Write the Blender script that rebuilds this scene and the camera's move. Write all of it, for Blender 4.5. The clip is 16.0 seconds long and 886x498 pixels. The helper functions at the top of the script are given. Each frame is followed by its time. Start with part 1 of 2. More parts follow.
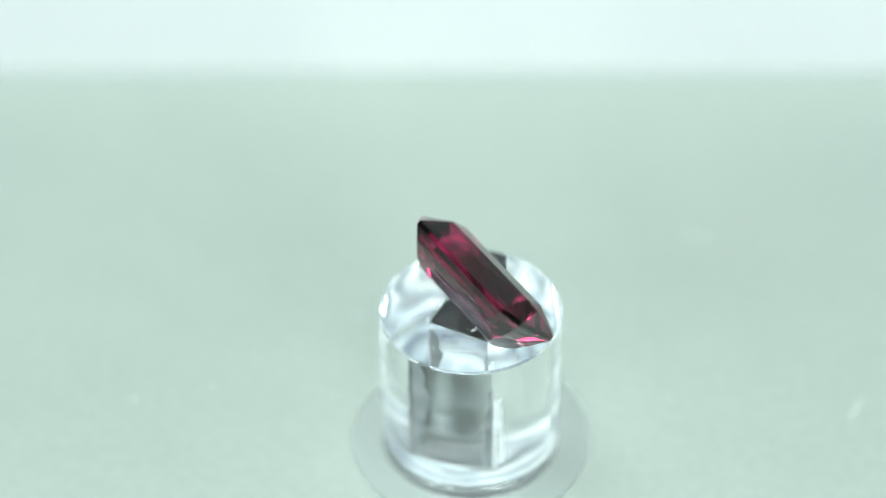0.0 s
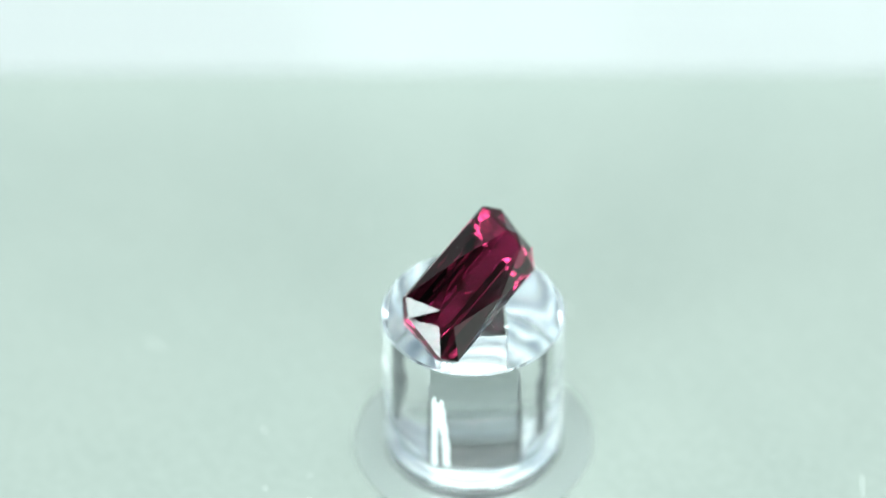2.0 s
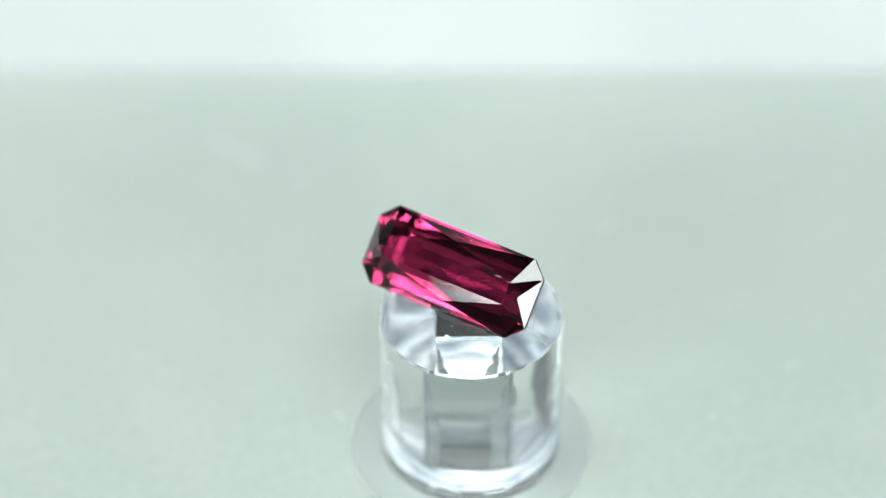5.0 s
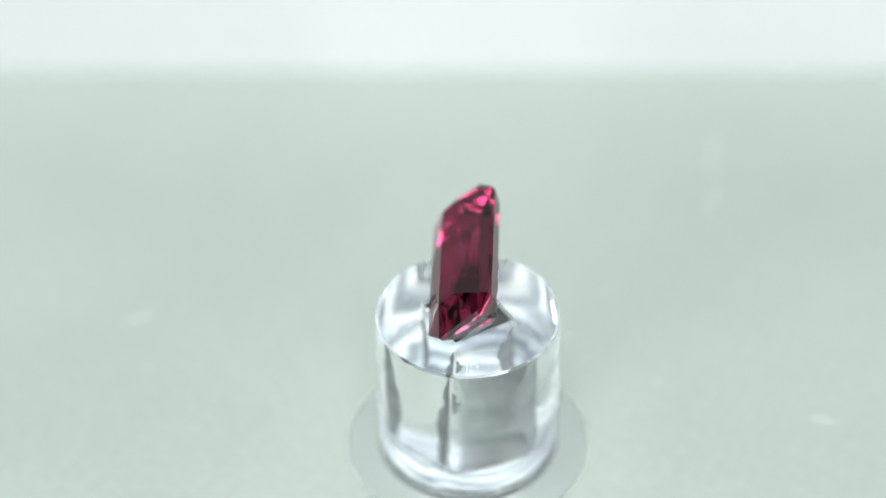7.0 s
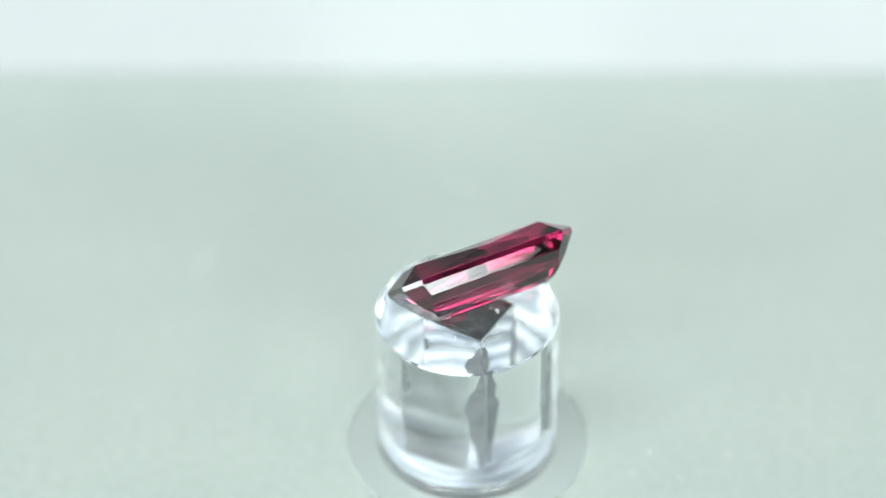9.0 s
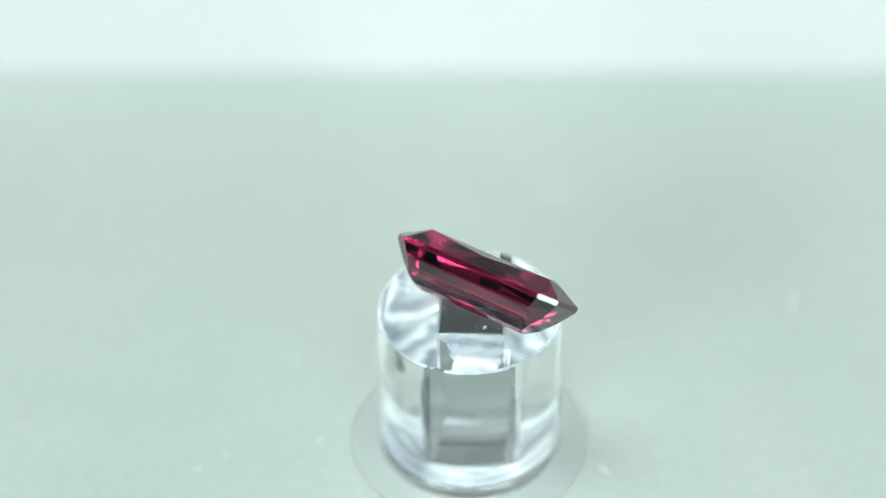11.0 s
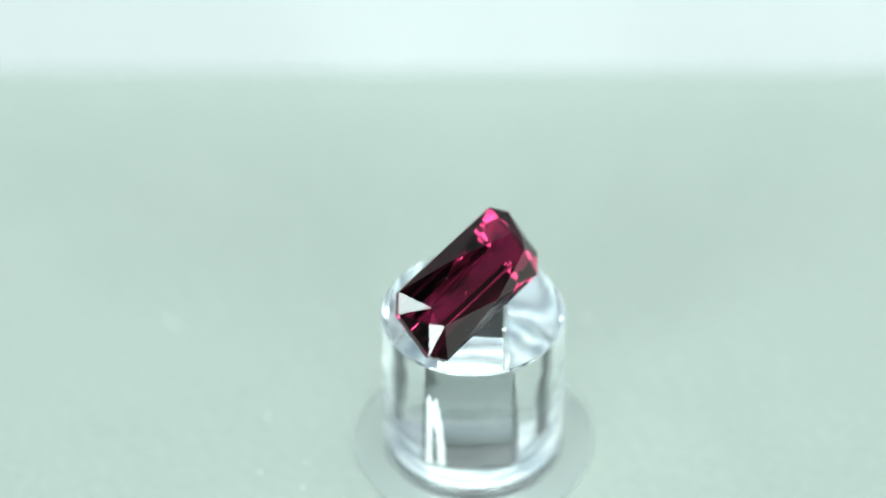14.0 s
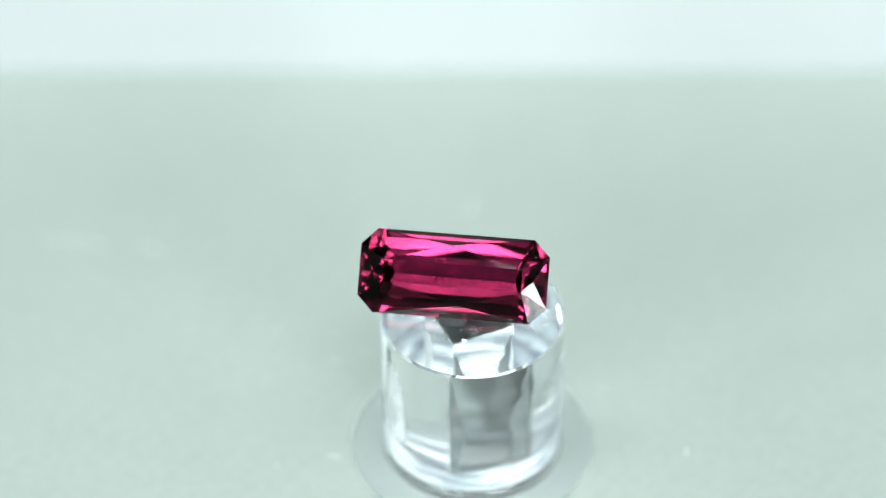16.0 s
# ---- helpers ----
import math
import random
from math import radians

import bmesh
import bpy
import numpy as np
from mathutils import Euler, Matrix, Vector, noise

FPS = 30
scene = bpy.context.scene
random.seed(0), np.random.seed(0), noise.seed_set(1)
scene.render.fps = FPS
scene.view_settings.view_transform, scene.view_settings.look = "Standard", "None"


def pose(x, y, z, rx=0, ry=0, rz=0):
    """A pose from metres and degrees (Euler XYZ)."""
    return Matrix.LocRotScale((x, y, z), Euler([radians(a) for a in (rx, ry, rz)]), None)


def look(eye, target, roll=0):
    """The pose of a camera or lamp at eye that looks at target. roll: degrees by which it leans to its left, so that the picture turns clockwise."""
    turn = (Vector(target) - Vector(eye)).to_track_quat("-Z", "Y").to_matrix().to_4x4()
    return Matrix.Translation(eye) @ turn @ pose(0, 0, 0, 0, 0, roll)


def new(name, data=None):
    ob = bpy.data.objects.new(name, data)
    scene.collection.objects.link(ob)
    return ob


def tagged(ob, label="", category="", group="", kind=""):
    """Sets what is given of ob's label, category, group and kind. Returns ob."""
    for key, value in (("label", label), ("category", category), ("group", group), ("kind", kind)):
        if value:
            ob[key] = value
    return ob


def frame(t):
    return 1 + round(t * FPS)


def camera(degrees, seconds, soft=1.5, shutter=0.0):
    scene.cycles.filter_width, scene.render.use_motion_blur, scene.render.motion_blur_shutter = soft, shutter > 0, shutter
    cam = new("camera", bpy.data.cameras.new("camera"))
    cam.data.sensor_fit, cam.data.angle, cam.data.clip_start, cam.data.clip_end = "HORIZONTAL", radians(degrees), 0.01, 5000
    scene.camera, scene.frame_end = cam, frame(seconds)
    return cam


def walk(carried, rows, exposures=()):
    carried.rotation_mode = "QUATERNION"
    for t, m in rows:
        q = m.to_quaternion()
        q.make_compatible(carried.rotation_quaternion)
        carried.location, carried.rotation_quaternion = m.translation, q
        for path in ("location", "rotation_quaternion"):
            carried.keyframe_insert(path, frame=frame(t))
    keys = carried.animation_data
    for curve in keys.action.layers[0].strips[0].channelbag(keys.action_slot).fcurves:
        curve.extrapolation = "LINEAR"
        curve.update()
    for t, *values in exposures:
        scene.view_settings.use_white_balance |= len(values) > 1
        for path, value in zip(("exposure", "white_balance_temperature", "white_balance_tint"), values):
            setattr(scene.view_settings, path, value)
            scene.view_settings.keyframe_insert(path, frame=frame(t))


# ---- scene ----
SECONDS = 16.0
MM = 0.001
TURN = -30.4913                      # degrees a second, clockwise from above
DECK = -9.80 * MM                    # top of the turntable; the stand's top is at z = 0

cam = camera(15.945, SECONDS, soft=0.7)
EYE = (-1.515 * MM, -126.151 * MM, 116.749 * MM)
STILL = pose(*EYE, 48.362, 0, -0.039) @ pose(0, 0, 0, 0, 0, -0.695)
cam.data.dof.use_dof = True
cam.data.dof.focus_distance = 0.1683
cam.data.dof.aperture_fstop = 13.5
walk(cam, [(0.0, STILL), (SECONDS, STILL)],
     exposures=[(0.0, -0.02, 6500, 9), (1.0, 0.03, 6500, 10), (2.0, 0.04, 6500, 11), (4.0, 0.0, 6570, 15), (6.6, -0.06, 6780, 20), (9.0, -0.04, 6640, 18),
                (11.5, -0.04, 6520, 12), (12.5, -0.04, 6500, 11), (14.5, -0.04, 6470, 10), (15.0, -0.04, 6500, 12), (SECONDS, -0.04, 6530, 14)])


# ---- light ----
world = bpy.data.worlds.new("room_air")
world.use_nodes = True
world.node_tree.nodes["Background"].inputs[0].default_value = (0.80, 0.95, 1.0, 1)
world.node_tree.nodes["Background"].inputs[1].default_value = 0.01
scene.world = world


def panel_lamp(name, where, target, sx, sy, watts, colour=(1.0, 1.0, 1.0)):
    data = bpy.data.lights.new(name, "AREA")
    data.shape, data.size, data.size_y, data.energy, data.color = "RECTANGLE", sx, sy, watts, colour
    ob = new(name, data)
    ob.matrix_world = look(where, target)
    return ob


LAMP = (0.825, 1.0, 0.97)
panel_lamp("ceiling_lamp", (0.094, -0.1225, 0.45), (0.094, -0.1224, 0), 0.242, 0.335, 2.88, LAMP)
# unseen panel above and behind the camera, added to brighten the stone's inside
panel_lamp("ceiling_lamp", (0.0, -0.272, 0.45), (0.0, -0.2719, 0), 0.27, 0.14, 2.0, LAMP)
panel_lamp("ceiling_lamp", (-0.125, -0.022, 0.45), (-0.125, -0.0219, 0), 0.197, 0.134, 1.88, LAMP)
panel_lamp("front_lamp", (0.207, -0.331, 0.105), (0, 0, 0.01), 0.22, 0.17, 1.78, LAMP)
panel_lamp("front_lamp", (0.239, -0.312, -0.035), (0, 0, 0.01), 0.125, 0.11, 0.50, LAMP)
panel_lamp("front_lamp", (-0.231, -0.318, 0.140), (0, 0, 0.01), 0.25, 0.195, 2.19, LAMP)


# ---- materials ----
def material(name):
    m = bpy.data.materials.new(name)
    m.use_nodes = True
    return m, m.node_tree.nodes, m.node_tree.links, m.node_tree.nodes["Principled BSDF"]


def noise_ramp(nodes, links, scale, lo, hi, detail=4.0, stretch=None):
    """Object-space noise turned into a blend of two values (floats or colours)."""
    tc = nodes.new("ShaderNodeTexCoord")
    n = nodes.new("ShaderNodeTexNoise")
    n.inputs["Scale"].default_value, n.inputs["Detail"].default_value = scale, detail
    if stretch:
        mp = nodes.new("ShaderNodeMapping")
        mp.inputs["Scale"].default_value = stretch
        links.new(tc.outputs["Object"], mp.inputs[0])
        links.new(mp.outputs[0], n.inputs["Vector"])
    else:
        links.new(tc.outputs["Object"], n.inputs["Vector"])
    r = nodes.new("ShaderNodeValToRGB")
    r.color_ramp.elements[0].position, r.color_ramp.elements[1].position = 0.35, 0.65
    c = lambda v: (v, v, v, 1) if isinstance(v, float) else (*v, 1)
    r.color_ramp.elements[0].color, r.color_ramp.elements[1].color = c(lo), c(hi)
    links.new(n.outputs["Fac"], r.inputs[0])
    return r.outputs[0], n.outputs["Fac"]


def bump(nodes, links, bsdf, height, strength, distance):
    b = nodes.new("ShaderNodeBump")
    b.inputs["Strength"].default_value, b.inputs["Distance"].default_value = strength, distance
    links.new(height, b.inputs["Height"])
    links.new(b.outputs[0], bsdf.inputs["Normal"])


def plain(name, lo, hi, rough, scale, metal=0.0, relief=0.2, spec=0.5):
    m, nodes, links, b = material(name)
    col, fac = noise_ramp(nodes, links, scale, lo, hi)
    links.new(col, b.inputs["Base Color"])
    b.inputs["Roughness"].default_value, b.inputs["Metallic"].default_value = rough, metal
    b.inputs["Specular IOR Level"].default_value = spec
    _, fine = noise_ramp(nodes, links, scale * 14, 0.0, 1.0)
    bump(nodes, links, b, fine, relief, 0.00002)
    return m


def clear(name, colour, ior, rough):
    m, nodes, links, b = material(name)
    b.inputs["Base Color"].default_value = (*colour, 1)
    b.inputs["Transmission Weight"].default_value = 1.0
    b.inputs["IOR"].default_value = ior
    b.inputs["Roughness"].default_value = rough
    return m


DECK_MAT = plain("grey_green_deck", (0.208, 0.228, 0.212), (0.222, 0.240, 0.223), 0.42, 60.0)


def grainy(m, scale, lo, hi):
    """Fine speckle multiplied over a material's base colour."""
    nodes, links = m.node_tree.nodes, m.node_tree.links
    b = nodes["Principled BSDF"]
    base = b.inputs["Base Color"].links[0].from_socket
    speck, _ = noise_ramp(nodes, links, scale, lo, hi, 3.0)
    mix = nodes.new("ShaderNodeMix")
    mix.data_type, mix.blend_type = "RGBA", "MULTIPLY"
    mix.inputs["Factor"].default_value = 1.0
    links.new(base, mix.inputs["A"])
    links.new(speck, mix.inputs["B"])
    links.new(mix.outputs["Result"], b.inputs["Base Color"])


grainy(DECK_MAT, 1500.0, 0.965, 1.03)
grainy(DECK_MAT, 260.0, 0.992, 1.006)
EDGE_MAT = plain("dark_rubber", (0.03, 0.03, 0.03), (0.05, 0.05, 0.05), 0.7, 80.0)
BOARD_MAT = plain("white_card", (0.325, 0.325, 0.333), (0.35, 0.35, 0.358), 0.75, 30.0)
TABLE_MAT = plain("grey_table", (0.03, 0.03, 0.032), (0.045, 0.045, 0.046), 0.6, 12.0)
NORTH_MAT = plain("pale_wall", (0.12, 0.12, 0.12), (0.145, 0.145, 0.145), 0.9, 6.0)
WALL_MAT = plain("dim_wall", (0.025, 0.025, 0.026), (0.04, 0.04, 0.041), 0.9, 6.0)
ACRYLIC = clear("clear_acrylic", (0.985, 0.995, 1.0), 1.49, 0.0)
_nodes, _links = ACRYLIC.node_tree.nodes, ACRYLIC.node_tree.links
_, _fac = noise_ramp(_nodes, _links, 420.0, 0.0, 1.0, 2.0, (1.0, 1.0, 0.25))
bump(_nodes, _links, _nodes["Principled BSDF"], _fac, 0.22, 0.00004)


def grooved_caustic_underside():
    """Machined underside of the stand: uneven fine rings, half clear, with caustic bands painted in."""
    m, nodes, links, b = material("grooved_caustic_acrylic")
    tc = nodes.new("ShaderNodeTexCoord")
    w = nodes.new("ShaderNodeTexWave")
    w.wave_type, w.rings_direction = "RINGS", "Z"
    w.inputs["Scale"].default_value, w.inputs["Distortion"].default_value = 250.0, 5.0
    w.inputs["Detail"].default_value, w.inputs["Detail Scale"].default_value = 4.0, 2.5
    links.new(tc.outputs["Object"], w.inputs["Vector"])
    cloud, _ = noise_ramp(nodes, links, 330.0, 0.0, 1.0, 5.0)
    mix = nodes.new("ShaderNodeMix")
    mix.data_type = "FLOAT"
    mix.inputs["Factor"].default_value = 0.55
    links.new(w.outputs["Fac"], mix.inputs["A"])
    links.new(cloud, mix.inputs["B"])
    r = nodes.new("ShaderNodeValToRGB")
    e = r.color_ramp.elements
    # pale and bluish stops paint the caustic bands along the grooves
    e[0].position, e[0].color = 0.05, (0.05, 0.066, 0.095, 1)
    e[1].position, e[1].color = 0.95, (0.66, 0.65, 0.62, 1)
    for at, c in ((0.35, (0.13, 0.155, 0.195)), (0.55, (0.26, 0.27, 0.28)), (0.66, (0.28, 0.335, 0.41))):
        e.new(at).color = (*c, 1)
    links.new(mix.outputs["Result"], r.inputs[0])
    links.new(r.outputs[0], b.inputs["Base Color"])
    b.inputs["Roughness"].default_value, b.inputs["Transmission Weight"].default_value, b.inputs["IOR"].default_value = 0.35, 0.5, 1.49
    bump(nodes, links, b, w.outputs["Fac"], 0.5, 0.00008)
    return m


GROOVE_CAUSTIC_MAT = grooved_caustic_underside()
GARNET = clear("purple_red_garnet", (0.262, 0.0145, 0.056), 1.76, 0.0)
PUTTY_MAT = plain("dark_putty", (0.025, 0.026, 0.028), (0.045, 0.045, 0.048), 0.6, 900.0)
DUST_MAT = plain("white_dust", (0.80, 0.80, 0.80), (0.9, 0.9, 0.9), 0.8, 500.0)
# dark colour standing in for the gem's shadow under the core
CORE_SHADE_MAT = plain("core_underside_shade", (0.06, 0.06, 0.062), (0.11, 0.11, 0.112), 0.6, 700.0)
# grey tint that paints the soft shadow ring round the stand
SHADOW_RING_MAT = clear("shadow_ring_tint", (0.60, 0.60, 0.612), 1.28, 0.3)
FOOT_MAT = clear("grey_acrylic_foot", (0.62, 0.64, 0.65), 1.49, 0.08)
CORE_MAT = clear("grey_acrylic_core", (0.50, 0.52, 0.53), 1.49, 0.0)
GLUE_MAT = plain("dark_glue", (0.045, 0.05, 0.052), (0.085, 0.09, 0.094), 0.6, 900.0)
FROST_MAT = plain("white_frost", (0.66, 0.68, 0.69), (0.86, 0.88, 0.89), 0.45, 1500.0)
FROST_MAT.node_tree.nodes["Principled BSDF"].inputs["Transmission Weight"].default_value = 0.6


# ---- building helpers ----
def finish(name, bm, mat, parent=None, label="", smooth=None):
    """Links a bmesh as one mesh object; smooth: degrees below which edges shade smooth."""
    bmesh.ops.recalc_face_normals(bm, faces=bm.faces[:])
    if smooth is not None:
        for f in bm.faces:
            f.smooth = True
        for e in bm.edges:
            e.smooth = len(e.link_faces) == 2 and e.calc_face_angle(0) < radians(smooth)
    me = bpy.data.meshes.new(name)
    bm.to_mesh(me)
    bm.free()
    me.materials.append(mat)
    ob = new(name, me)
    if parent is not None:
        ob.parent = parent
    if label:
        ob["label"] = label
    return ob


def part(name, bm, mat, parent, label="", smooth=None):
    return finish(name, bm, mat, parent, label, smooth)


def rings(loops, closed_tube=False):
    """A surface through loops of equal length; closed_tube joins the last loop to the first, else the ends are capped."""
    bm = bmesh.new()
    vs = [[bm.verts.new(p) for p in loop] for loop in loops]
    n = len(vs[0])
    pairs = list(zip(vs, vs[1:]))
    if closed_tube:
        pairs.append((vs[-1], vs[0]))
    for a, b in pairs:
        for i in range(n):
            bm.faces.new((a[i], a[(i + 1) % n], b[(i + 1) % n], b[i]))
    if not closed_tube:
        bm.faces.new(vs[0])
        bm.faces.new(vs[-1])
    return bm


def circle(r, z, n=256, cx=0.0, cy=0.0):
    return [(cx + r * math.cos(2 * math.pi * i / n), cy + r * math.sin(2 * math.pi * i / n), z) for i in range(n)]


def box(bm, x0, y0, z0, x1, y1, z1):
    r = bmesh.ops.create_cube(bm, size=1.0, matrix=Matrix.Translation(((x0 + x1) / 2, (y0 + y1) / 2, (z0 + z1) / 2))
                              @ Matrix.Diagonal((x1 - x0, y1 - y0, z1 - z0, 1)))
    return r


def spun(home):
    """Rows that carry a pose, given for 0 s, round the turntable's upright axis."""
    rows, steps = [], int(SECONDS * 4)
    for i in range(steps + 1):
        t = i / 4
        rows.append((t, pose(0, 0, 0, 0, 0, TURN * t) @ home))
    return rows


# ---- the room ----
def slab(name, lo, hi, mat, label):
    bm = bmesh.new()
    box(bm, *lo, *hi)
    return tagged(finish(name, bm, mat), label, name.split("_")[0], kind="structure")


TABLE_Z = DECK - 0.012
X0, X1, Y0, Y1, Z0, Z1, T = -0.46, 0.46, -0.52, 0.26, -0.16, 0.50, 0.01
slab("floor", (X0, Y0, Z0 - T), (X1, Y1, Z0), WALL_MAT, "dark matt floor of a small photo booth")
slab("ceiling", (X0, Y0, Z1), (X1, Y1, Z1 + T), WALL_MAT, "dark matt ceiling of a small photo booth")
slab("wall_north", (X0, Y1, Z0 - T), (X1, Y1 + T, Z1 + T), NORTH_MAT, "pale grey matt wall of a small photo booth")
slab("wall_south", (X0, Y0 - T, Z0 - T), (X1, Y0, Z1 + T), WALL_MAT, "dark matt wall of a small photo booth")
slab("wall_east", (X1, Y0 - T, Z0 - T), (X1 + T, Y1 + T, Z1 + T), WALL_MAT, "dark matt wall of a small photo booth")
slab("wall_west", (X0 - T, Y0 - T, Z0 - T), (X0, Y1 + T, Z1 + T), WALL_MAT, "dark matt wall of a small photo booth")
bm = bmesh.new()
box(bm, -0.22, -0.075, Z0, 0.22, 0.16, TABLE_Z)
tagged(finish("table", bm, TABLE_MAT), "dark grey block table under the turntable", "table")


def backdrop():
    """A low white card strip with a slot along its foot, through which the turntable passes."""
    y0, y1, top, foot = -0.0008, 0.0008, -0.0012, DECK + 0.00006
    bm = bmesh.new()
    box(bm, -0.16, y0, foot, 0.16, y1, top)
    box(bm, -0.16, y0, TABLE_Z, -0.06, y1, foot)
    box(bm, 0.06, y0, TABLE_Z, 0.16, y1, foot)
    ob = tagged(finish("backdrop", bm, BOARD_MAT), "white card strip standing behind the turntable", "backdrop", kind="structure")
    ob.matrix_world = pose(0, 0.0340, 0, 0, 0, -1.15)


backdrop()


# ---- things that turn ----
def turntable():
    base = new("turntable")
    base.location = (0, 0, TABLE_Z)
    h = DECK - TABLE_Z
    r = 0.052
    part("deck", rings([circle(r - 0.001, h - 0.004), circle(r, h - 0.003), circle(r, h - 0.0006),
                        circle(r - 0.0006, h)]), DECK_MAT, base, "grey-green satin disc", 30)
    part("foot", rings([circle(0.04, 0.0), circle(0.04, h - 0.004)]), EDGE_MAT, base, "dark round foot", 30)
    rng = random.Random(4)
    bm = bmesh.new()
    spots = []
    seen = ((-6.44, -9.74, 0.07), (-2.4, -11.8, 0.05), (-0.43, -14.5, 0.045), (-2.08, -9.15, 0.05), (-12.9, 4.9, 0.05), (-0.37, -10.06, 0.06),
            (-19.2, 3.5, 0.06), (-14.75, 4.45, 0.06), (-6.5, 10.3, 0.07), (-7.7, 3.6, 0.05), (8.2, -7.4, 0.04), (11.5, 3.1, 0.04))
    spots += [(x * MM, y * MM, size * MM) for x, y, size in seen]
    for _ in range(60):
        a, d = rng.uniform(0, 6.283), 0.008 + 0.035 * math.sqrt(rng.random())
        spots.append((d * math.cos(a), d * math.sin(a), rng.uniform(0.000012, 0.00003)))
    for x, y, size in spots:
        bmesh.ops.create_icosphere(bm, subdivisions=1, radius=size, matrix=Matrix.Translation((x, y, h + size * 0.4))
                                   @ pose(0, 0, 0, 0, 0, rng.uniform(0, 180)) @ Matrix.Diagonal((rng.uniform(0.8, 1.8), 0.8, 0.6, 1)))
    # hair-thin scratches and fibres: place, length, bearing
    for x, y, length, turn in ((21.98, 2.1, 2.0, 60), (0.8, -29.3, 4.5, -65), (-1.4, -25.2, 2.2, -80), (5.7, -5.3, 0.9, 115), (-16.0, -12.0, 1.6, 20), (14.0, 17.0, 2.0, -30)):
        bmesh.ops.create_icosphere(bm, subdivisions=2, radius=1.0, matrix=Matrix.Translation((x * MM, y * MM, h))
                                   @ pose(0, 0, 0, 0, 0, turn) @ Matrix.Diagonal((length * MM / 2, 0.016 * MM, 0.008 * MM, 1)))
    tagged(part("dust", bm, DUST_MAT, base, "scattered white dust specks"), kind="stuff")
    return tagged(base, "grey-green satin turntable disc with dust specks", "turntable")


HALF, HOLE_AT, HOLE_TURN = 1.815 * MM, (0.147 * MM, 0.048 * MM), 17.49 + 45
STAND_AT = (0.037 * MM, 0.174 * MM)


def square_loop(half, z, n=256, cx=0.0, cy=0.0, turn=0.0):
    """n points round a square, at the same bearings as circle()'s points."""
    pts = []
    for i in range(n):
        a = 2 * math.pi * i / n
        u, v = math.cos(a), math.sin(a)
        k = half / max(abs(u), abs(v))
        p = Matrix.Rotation(radians(turn), 2) @ Vector((u * k, v * k))
        pts.append((cx + p.x, cy + p.y, z))
    return pts


def turned(loop, turn):
    m = Matrix.Rotation(radians(turn), 3, "Z")
    return [tuple(m @ Vector(p)) for p in loop]


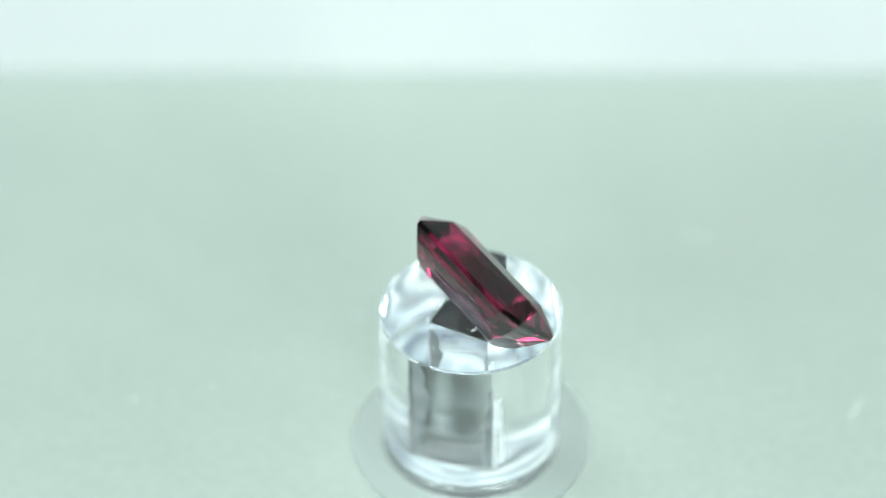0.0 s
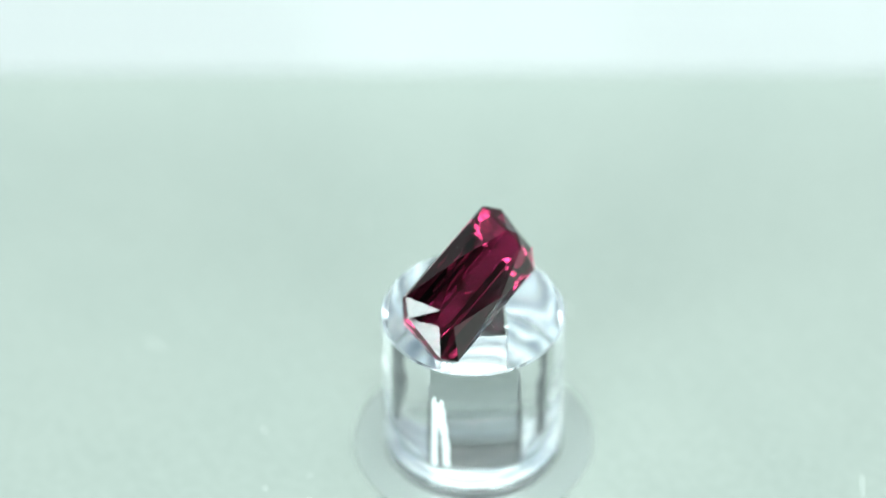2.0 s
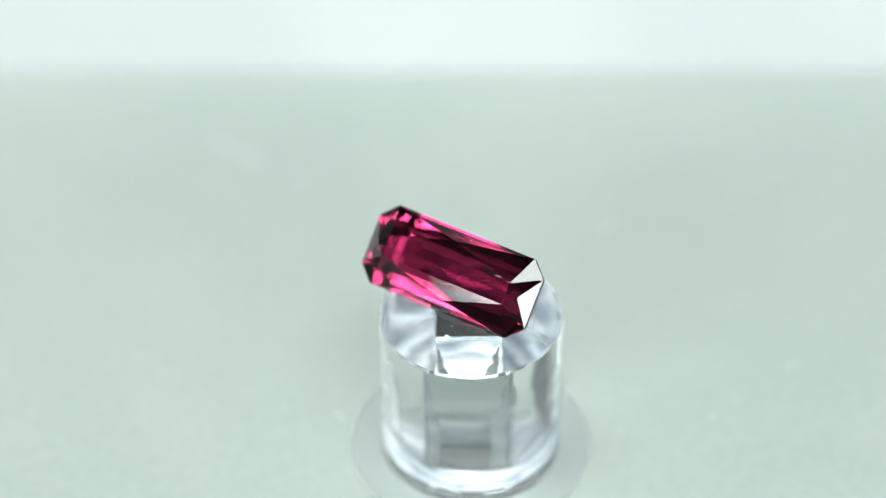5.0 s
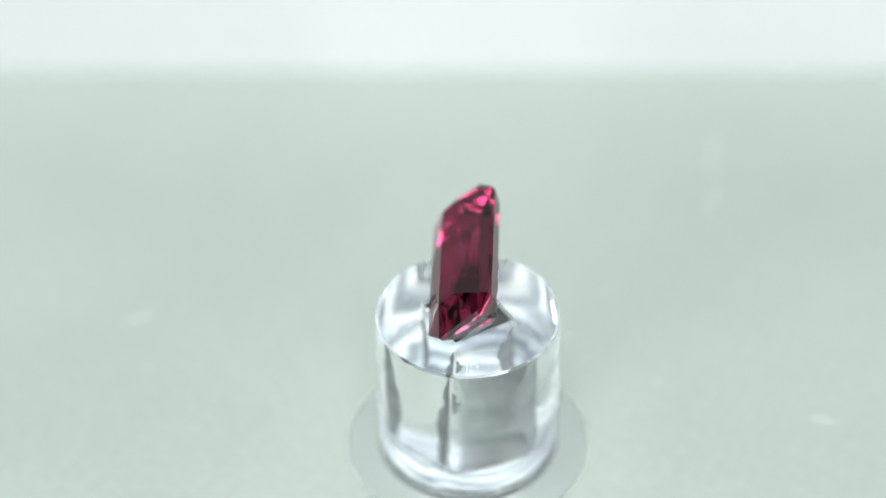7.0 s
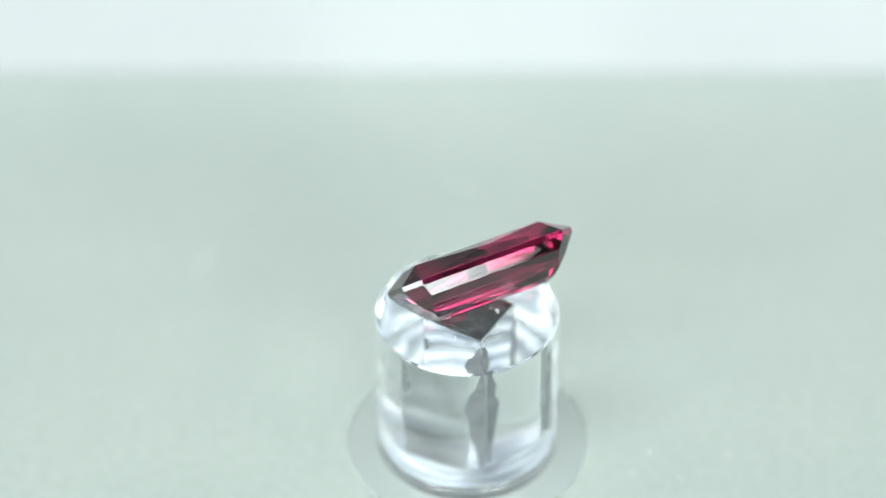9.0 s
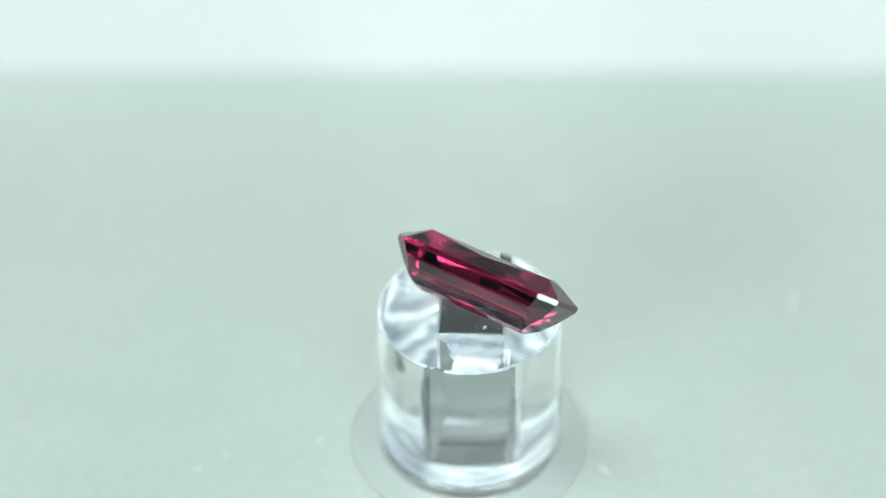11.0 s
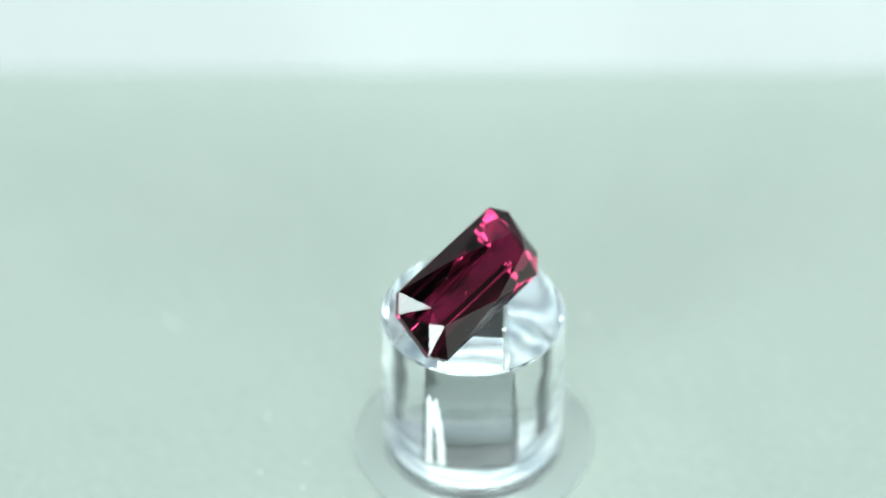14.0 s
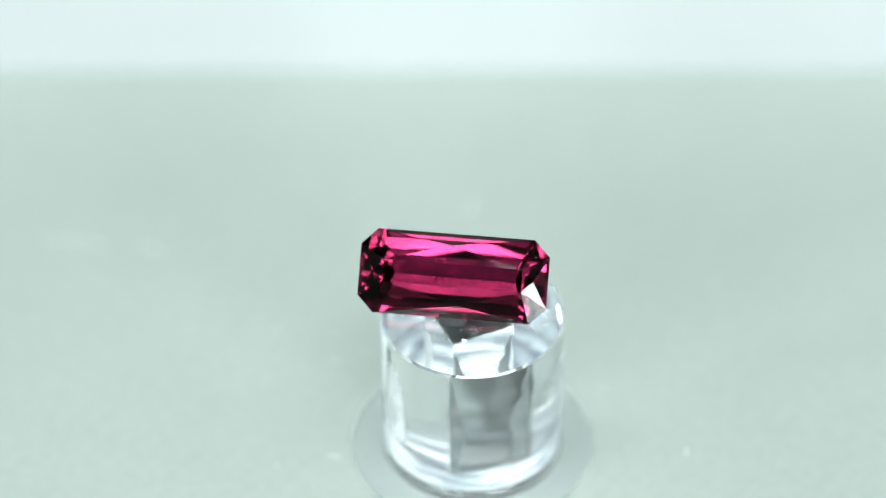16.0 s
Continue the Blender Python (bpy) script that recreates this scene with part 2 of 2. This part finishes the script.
def stand():
    base = new("display_stand")
    h = -DECK
    hx, hy = HOLE_AT[0] - STAND_AT[0], HOLE_AT[1] - STAND_AT[1]
    r, c, e = 5.0 * MM, 0.11 * MM, 0.05 * MM
    tn = HOLE_TURN
    z0 = 1.00 * MM
    loops = [turned(circle(r - 0.12 * MM, z0), tn), turned(circle(r, z0 + 0.12 * MM), tn), turned(circle(r, h - c), tn), turned(circle(r - c, h), tn),
             square_loop(HALF + e, h, cx=hx, cy=hy, turn=tn), square_loop(HALF, h - e, cx=hx, cy=hy, turn=tn),
             square_loop(HALF, z0 + e, cx=hx, cy=hy, turn=tn), square_loop(HALF + e, z0, cx=hx, cy=hy, turn=tn)]
    tube = part("cylinder", rings(loops, True), ACRYLIC, base, "clear acrylic cylinder with caustic bands coloured into its grooved underside", 20)
    tube.data.materials.append(GROOVE_CAUSTIC_MAT)
    for f in tube.data.polygons:
        if f.normal.z < -0.9:
            f.material_index = 1
    k = HALF - 0.07 * MM
    loops = []
    for half, z in ((k - e, z0), (k, z0 + e), (k, h - e), (k - e, h)):
        loops.append([tuple(Vector((hx, hy, z)) + Matrix.Rotation(radians(tn), 3, "Z") @ Vector((half * u, half * v, 0)))
                      for u, v in ((-1, -1), (1, -1), (1, 1), (-1, 1))])
    core = part("core", rings(loops), CORE_MAT, base, "clear square acrylic core")
    core.data.materials.append(CORE_SHADE_MAT)
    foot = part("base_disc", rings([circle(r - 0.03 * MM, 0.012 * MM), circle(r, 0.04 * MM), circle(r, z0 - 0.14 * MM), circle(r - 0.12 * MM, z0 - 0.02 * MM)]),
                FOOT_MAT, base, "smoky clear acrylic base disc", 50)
    # added low ring on the deck, shaped as the stand's soft shadow
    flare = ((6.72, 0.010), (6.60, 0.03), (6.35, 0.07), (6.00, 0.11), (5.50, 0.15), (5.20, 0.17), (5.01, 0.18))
    shadow_ring = part("shadow_ring", rings([circle(6.74 * MM, 0.00001)] + [circle(d * MM, z * MM) for d, z in flare] + [circle(5.01 * MM, 0.01 * MM)], True), SHADOW_RING_MAT, base,
                  "thin tinted ring added as the soft shadow round the foot", 70)
    tube.visible_shadow = foot.visible_shadow = shadow_ring.visible_shadow = False
    # underside faces take the painted gem shadow, seen down through the core
    for f in core.data.polygons:
        if f.normal.z < -0.9:
            f.material_index = 1
    # dried glue and sanding marks in the joint round the core: which side, and an outline as (share across, share down)
    marks = (("glue_stain", GLUE_MAT, 90, [(1, .10), (.94, .18), (.87, .30), (.79, .36), (.72, .50), (.77, .56), (.78, .66), (.86, .80), (.93, .97), (1, .97)]),
             ("glue_stain", GLUE_MAT, 90, [(.01, .30), (.06, .33), (.05, .37), (.11, .40), (.09, .46), (.01, .50)]),
             ("glue_stain", GLUE_MAT, 180, [(.03, .12), (.10, .16), (.19, .30), (.17, .36), (.24, .45), (.20, .58), (.14, .72), (.08, .94), (.03, .94)]),
             ("glue_stain", GLUE_MAT, 180, [(1, .28), (.95, .33), (.97, .45), (.90, .55), (.93, .70), (.88, .85), (.92, .98), (1, .98)]),
             ("glue_stain", GLUE_MAT, 0, [(.015, .24), (.05, .20), (.09, .34), (.13, .48), (.17, .56), (.20, .66), (.18, .80), (.15, .97), (.03, .97), (.02, .60)]),
             ("glue_stain", GLUE_MAT, 0, [(.97, .16), (.93, .24), (.86, .34), (.88, .42), (.79, .50), (.73, .62), (.77, .75), (.75, .97), (.94, .97), (.95, .50)]),
             ("frosted_patch", FROST_MAT, 270, [(.01, .44), (.05, .38), (.08, .46), (.13, .40), (.17, .50), (.20, .66), (.22, .98), (.15, .98), (.13, .74), (.10, .62), (.07, .70), (.06, .98), (0, .98)]))
    jag = random.Random(5)
    for name, mat, side, outline in marks:
        bm = bmesh.new()
        d0, d1 = HALF + 0.015 * MM, HALF + 0.030 * MM
        rough, k = [], len(outline)
        for i in range(k):
            (u0, v0), (u1, v1) = outline[i], outline[(i + 1) % k]
            at_edge = (u0 < 0.02 and u1 < 0.02) or (u0 > 0.98 and u1 > 0.98) or (v0 > 0.94 and v1 > 0.94)
            for j in range(1 if at_edge else 5):
                f = j / 5
                g = 0 if j == 0 else 0.009
                rough.append((min(1, max(0, u0 + (u1 - u0) * f + jag.uniform(-g, g))), min(0.98, max(0.02, v0 + (v1 - v0) * f + jag.uniform(-g, g) * 0.5))))
        outline = rough
        turn = Matrix.Translation((hx, hy, 0)) @ Matrix.Rotation(radians(tn + side), 4, "Z")
        rim = []
        for d in (d0, d1):
            rim.append([bm.verts.new(turn @ Vector((d, (2 * u - 1) * (HALF - 0.03 * MM), z0 + (h - z0) * (1 - v)))) for u, v in outline])
        n = len(outline)
        bm.faces.new(rim[0])
        bm.faces.new(rim[1])
        for i in range(n):
            bm.faces.new((rim[0][i], rim[0][(i + 1) % n], rim[1][(i + 1) % n], rim[1][i]))
        part(name, bm, mat, base, "dark dried glue stain" if mat is GLUE_MAT else "white sanded patch")
    bm = bmesh.new()
    bits = [(2.02, 0.91, 0.07, 40, 2.2), (1.93, 0.98, 0.05, 110, 2.0), (0.10, -1.66, 0.05, 30, 2.6), (0.22, -1.60, 0.04, 120, 2.0)]
    for _ in range(34):
        a, d = jag.uniform(0, 6.283), 4.8 * math.sqrt(jag.random())
        bits.append((d * math.cos(a), d * math.sin(a), jag.uniform(0.008, 0.022), jag.uniform(0, 180), jag.choice((1.0, 1.3, 1.6, 12.0))))
    for _ in range(12):
        bits.append((-2.2 + jag.uniform(-0.7, 0.7), 3.4 + jag.uniform(-0.5, 0.5), jag.uniform(0.012, 0.03), -74 + jag.uniform(-12, 12), 12.0))
    for x, y, size, turn, long in bits:
        k = 0.3 if long > 5 else 1.0
        bmesh.ops.create_icosphere(bm, subdivisions=1, radius=size * MM, matrix=Matrix.Translation((x * MM, y * MM, h + size * k * 0.2 * MM))
                                   @ pose(0, 0, 0, 0, 0, turn) @ Matrix.Diagonal((long, 0.9 * k, 0.4 * k, 1)))
    tagged(part("dust", bm, DUST_MAT, base, "white lint and fine scratches"), kind="stuff")
    return tagged(base, "clear acrylic cylinder stand with a square core and glue stains", "display stand")


PUTTY_AT = (1.214 * MM, -0.267 * MM)


def putty():
    """A pressed dab of dark tack between the stand and the gem's lowest facet."""
    n = 28
    loops = []
    for z, k in ((0.012, 1.0), (0.15, 1.12), (0.5, 1.0), (0.9, 1.04), (1.085, 0.9)):
        loop = []
        for i in range(n):
            a = 2 * math.pi * i / n
            w = k * (1 + 0.10 * noise.noise((math.cos(a) * 1.7, math.sin(a) * 1.7, z * 1.5)))
            loop.append((0.70 * w * math.cos(a) * MM, 0.34 * w * math.sin(a) * MM, z * MM))
        loops.append(loop)
    return tagged(finish("mounting_putty", rings(loops), PUTTY_MAT, smooth=50), "small dark grey dab of putty under the gemstone", "putty")


GEM_TILT, GEM_TURN, GEM_ROLL = 45.58, 120.19, 1.10
GEM_AT = (0.893 * MM, -0.430 * MM, 3.036 * MM)


# step-cut pavilion: profiles from the girdle down, as (distance out, height), for the long sides, the ends and the corners
KEEL = -2.404
SIDE = [(1.943, -0.944), (1.484, -1.465), (0.683, -2.191), (0.05, KEEL)]
END = [(4.429, -1.245), (3.547, -2.129)]
CORNER = [(3.414, -1.888), (2.816, -2.615)]


def pavilion(L, W, c):
    """The corners of the stone below the girdle: a block cut by one plane for each facet."""
    bm = bmesh.new()
    box(bm, -6, -6, KEEL, 6, 6, -0.28)
    s = math.sqrt(0.5)
    around = {"side": [(0, 1), (0, -1)], "end": [(1, 0), (-1, 0)], "corner": [(a * s, b * s) for a in (-1, 1) for b in (-1, 1)]}
    for name, start, steps in (("side", W, SIDE), ("end", L, END), ("corner", (L - c + W) * s, CORNER)):
        line = [(start, 1.0), (start, -0.28)] + steps
        for (r0, z0), (r1, z1) in zip(line, line[1:]):
            for u, v in around[name]:
                geom = bm.verts[:] + bm.edges[:] + bm.faces[:]
                cut = bmesh.ops.bisect_plane(bm, geom=geom, dist=1e-6, plane_co=(u * r0, v * r0, z0),
                                             plane_no=(u * (z0 - z1), v * (z0 - z1), -(r0 - r1)), clear_outer=True)
                bmesh.ops.contextual_create(bm, geom=[e for e in cut["geom_cut"] if isinstance(e, bmesh.types.BMEdge)])
    out = [tuple(v.co) for v in bm.verts]
    bm.free()
    return out


def gemstone():
    """A long octagon with scissor-cut crown; local z is the table's normal, x the long way."""
    L, W, c = 5.083, 2.260, 0.876
    tl, tw, ht = 3.718, 0.602, 0.862
    pts = []
    pts += [(sx * (L - c), sy * W, 0.0) for sx in (-1, 1) for sy in (-1, 1)]
    pts += [(sx * L, sy * (W - c), 0.0) for sx in (-1, 1) for sy in (-1, 1)]
    pts += [(sx * tl, sy * tw, ht) for sx in (-1, 1) for sy in (-1, 1)]
    pts += [(-0.20, 1.598, 0.62), (0.45, -1.598, 0.62), (-4.32, 0, 0.665), (4.32, 0, 0.665)]
    pts += pavilion(L, W, c)
    bm = bmesh.new()
    for p in pts:
        bm.verts.new(Vector(p) * MM)
    bmesh.ops.convex_hull(bm, input=bm.verts[:])
    bmesh.ops.dissolve_limit(bm, angle_limit=radians(0.5), verts=bm.verts[:], edges=bm.edges[:])
    bmesh.ops.recalc_face_normals(bm, faces=bm.faces[:])
    spots = []
    rng = random.Random(21)
    faces = [f for f in bm.faces if f.normal.z > 0.3]
    for _ in range(26):
        f = rng.choice(faces)
        vs = [v.co for v in f.verts]
        ws = [rng.random() for _ in vs]
        spots.append((sum((v * w for v, w in zip(vs, ws)), Vector()) / sum(ws), f.normal.copy(), rng.uniform(0.004, 0.010) * MM))
    ob = new("gemstone")
    shells = (("crown", "scissor-cut crown facets", lambda f: f.normal.z > 0.02),
              ("girdle", "thin polished girdle", lambda f: abs(f.normal.z) <= 0.02),
              ("pavilion", "step-cut pavilion facets", lambda f: f.normal.z < -0.02))
    for name, label, belongs in shells:
        shell = bm.copy()
        bmesh.ops.delete(shell, geom=[f for f in shell.faces if not belongs(f)], context="FACES")
        me = bpy.data.meshes.new(name)
        shell.to_mesh(me)
        shell.free()
        me.materials.append(GARNET)
        piece = new(name, me)
        piece.parent = ob
        piece["label"] = label
    bm.free()
    bm = bmesh.new()
    for at, up, size in spots:
        m = Matrix.Translation(at + up * size * 0.5) @ up.to_track_quat("Z", "Y").to_matrix().to_4x4() @ Matrix.Diagonal((rng.uniform(1, 1.8), 1, 0.6, 1))
        bmesh.ops.create_icosphere(bm, subdivisions=1, radius=size, matrix=m)
    tagged(part("dust", bm, DUST_MAT, ob, "fine white dust specks"), kind="stuff")
    return tagged(ob, "purple-red faceted octagonal garnet lying tilted on the clear stand", "gemstone")


turntable_disc, display_stand, dab, stone = turntable(), stand(), putty(), gemstone()


def motions():
    walk(turntable_disc, spun(pose(0, 0, TABLE_Z)))
    walk(display_stand, spun(pose(STAND_AT[0], STAND_AT[1], DECK)))
    walk(dab, spun(pose(PUTTY_AT[0], PUTTY_AT[1], 0, 0, 0, GEM_TURN)))
    walk(stone, spun(pose(*GEM_AT) @ pose(0, 0, 0, 0, 0, GEM_TURN) @ pose(0, 0, 0, GEM_TILT) @ pose(0, 0, 0, 0, GEM_ROLL)))


motions()
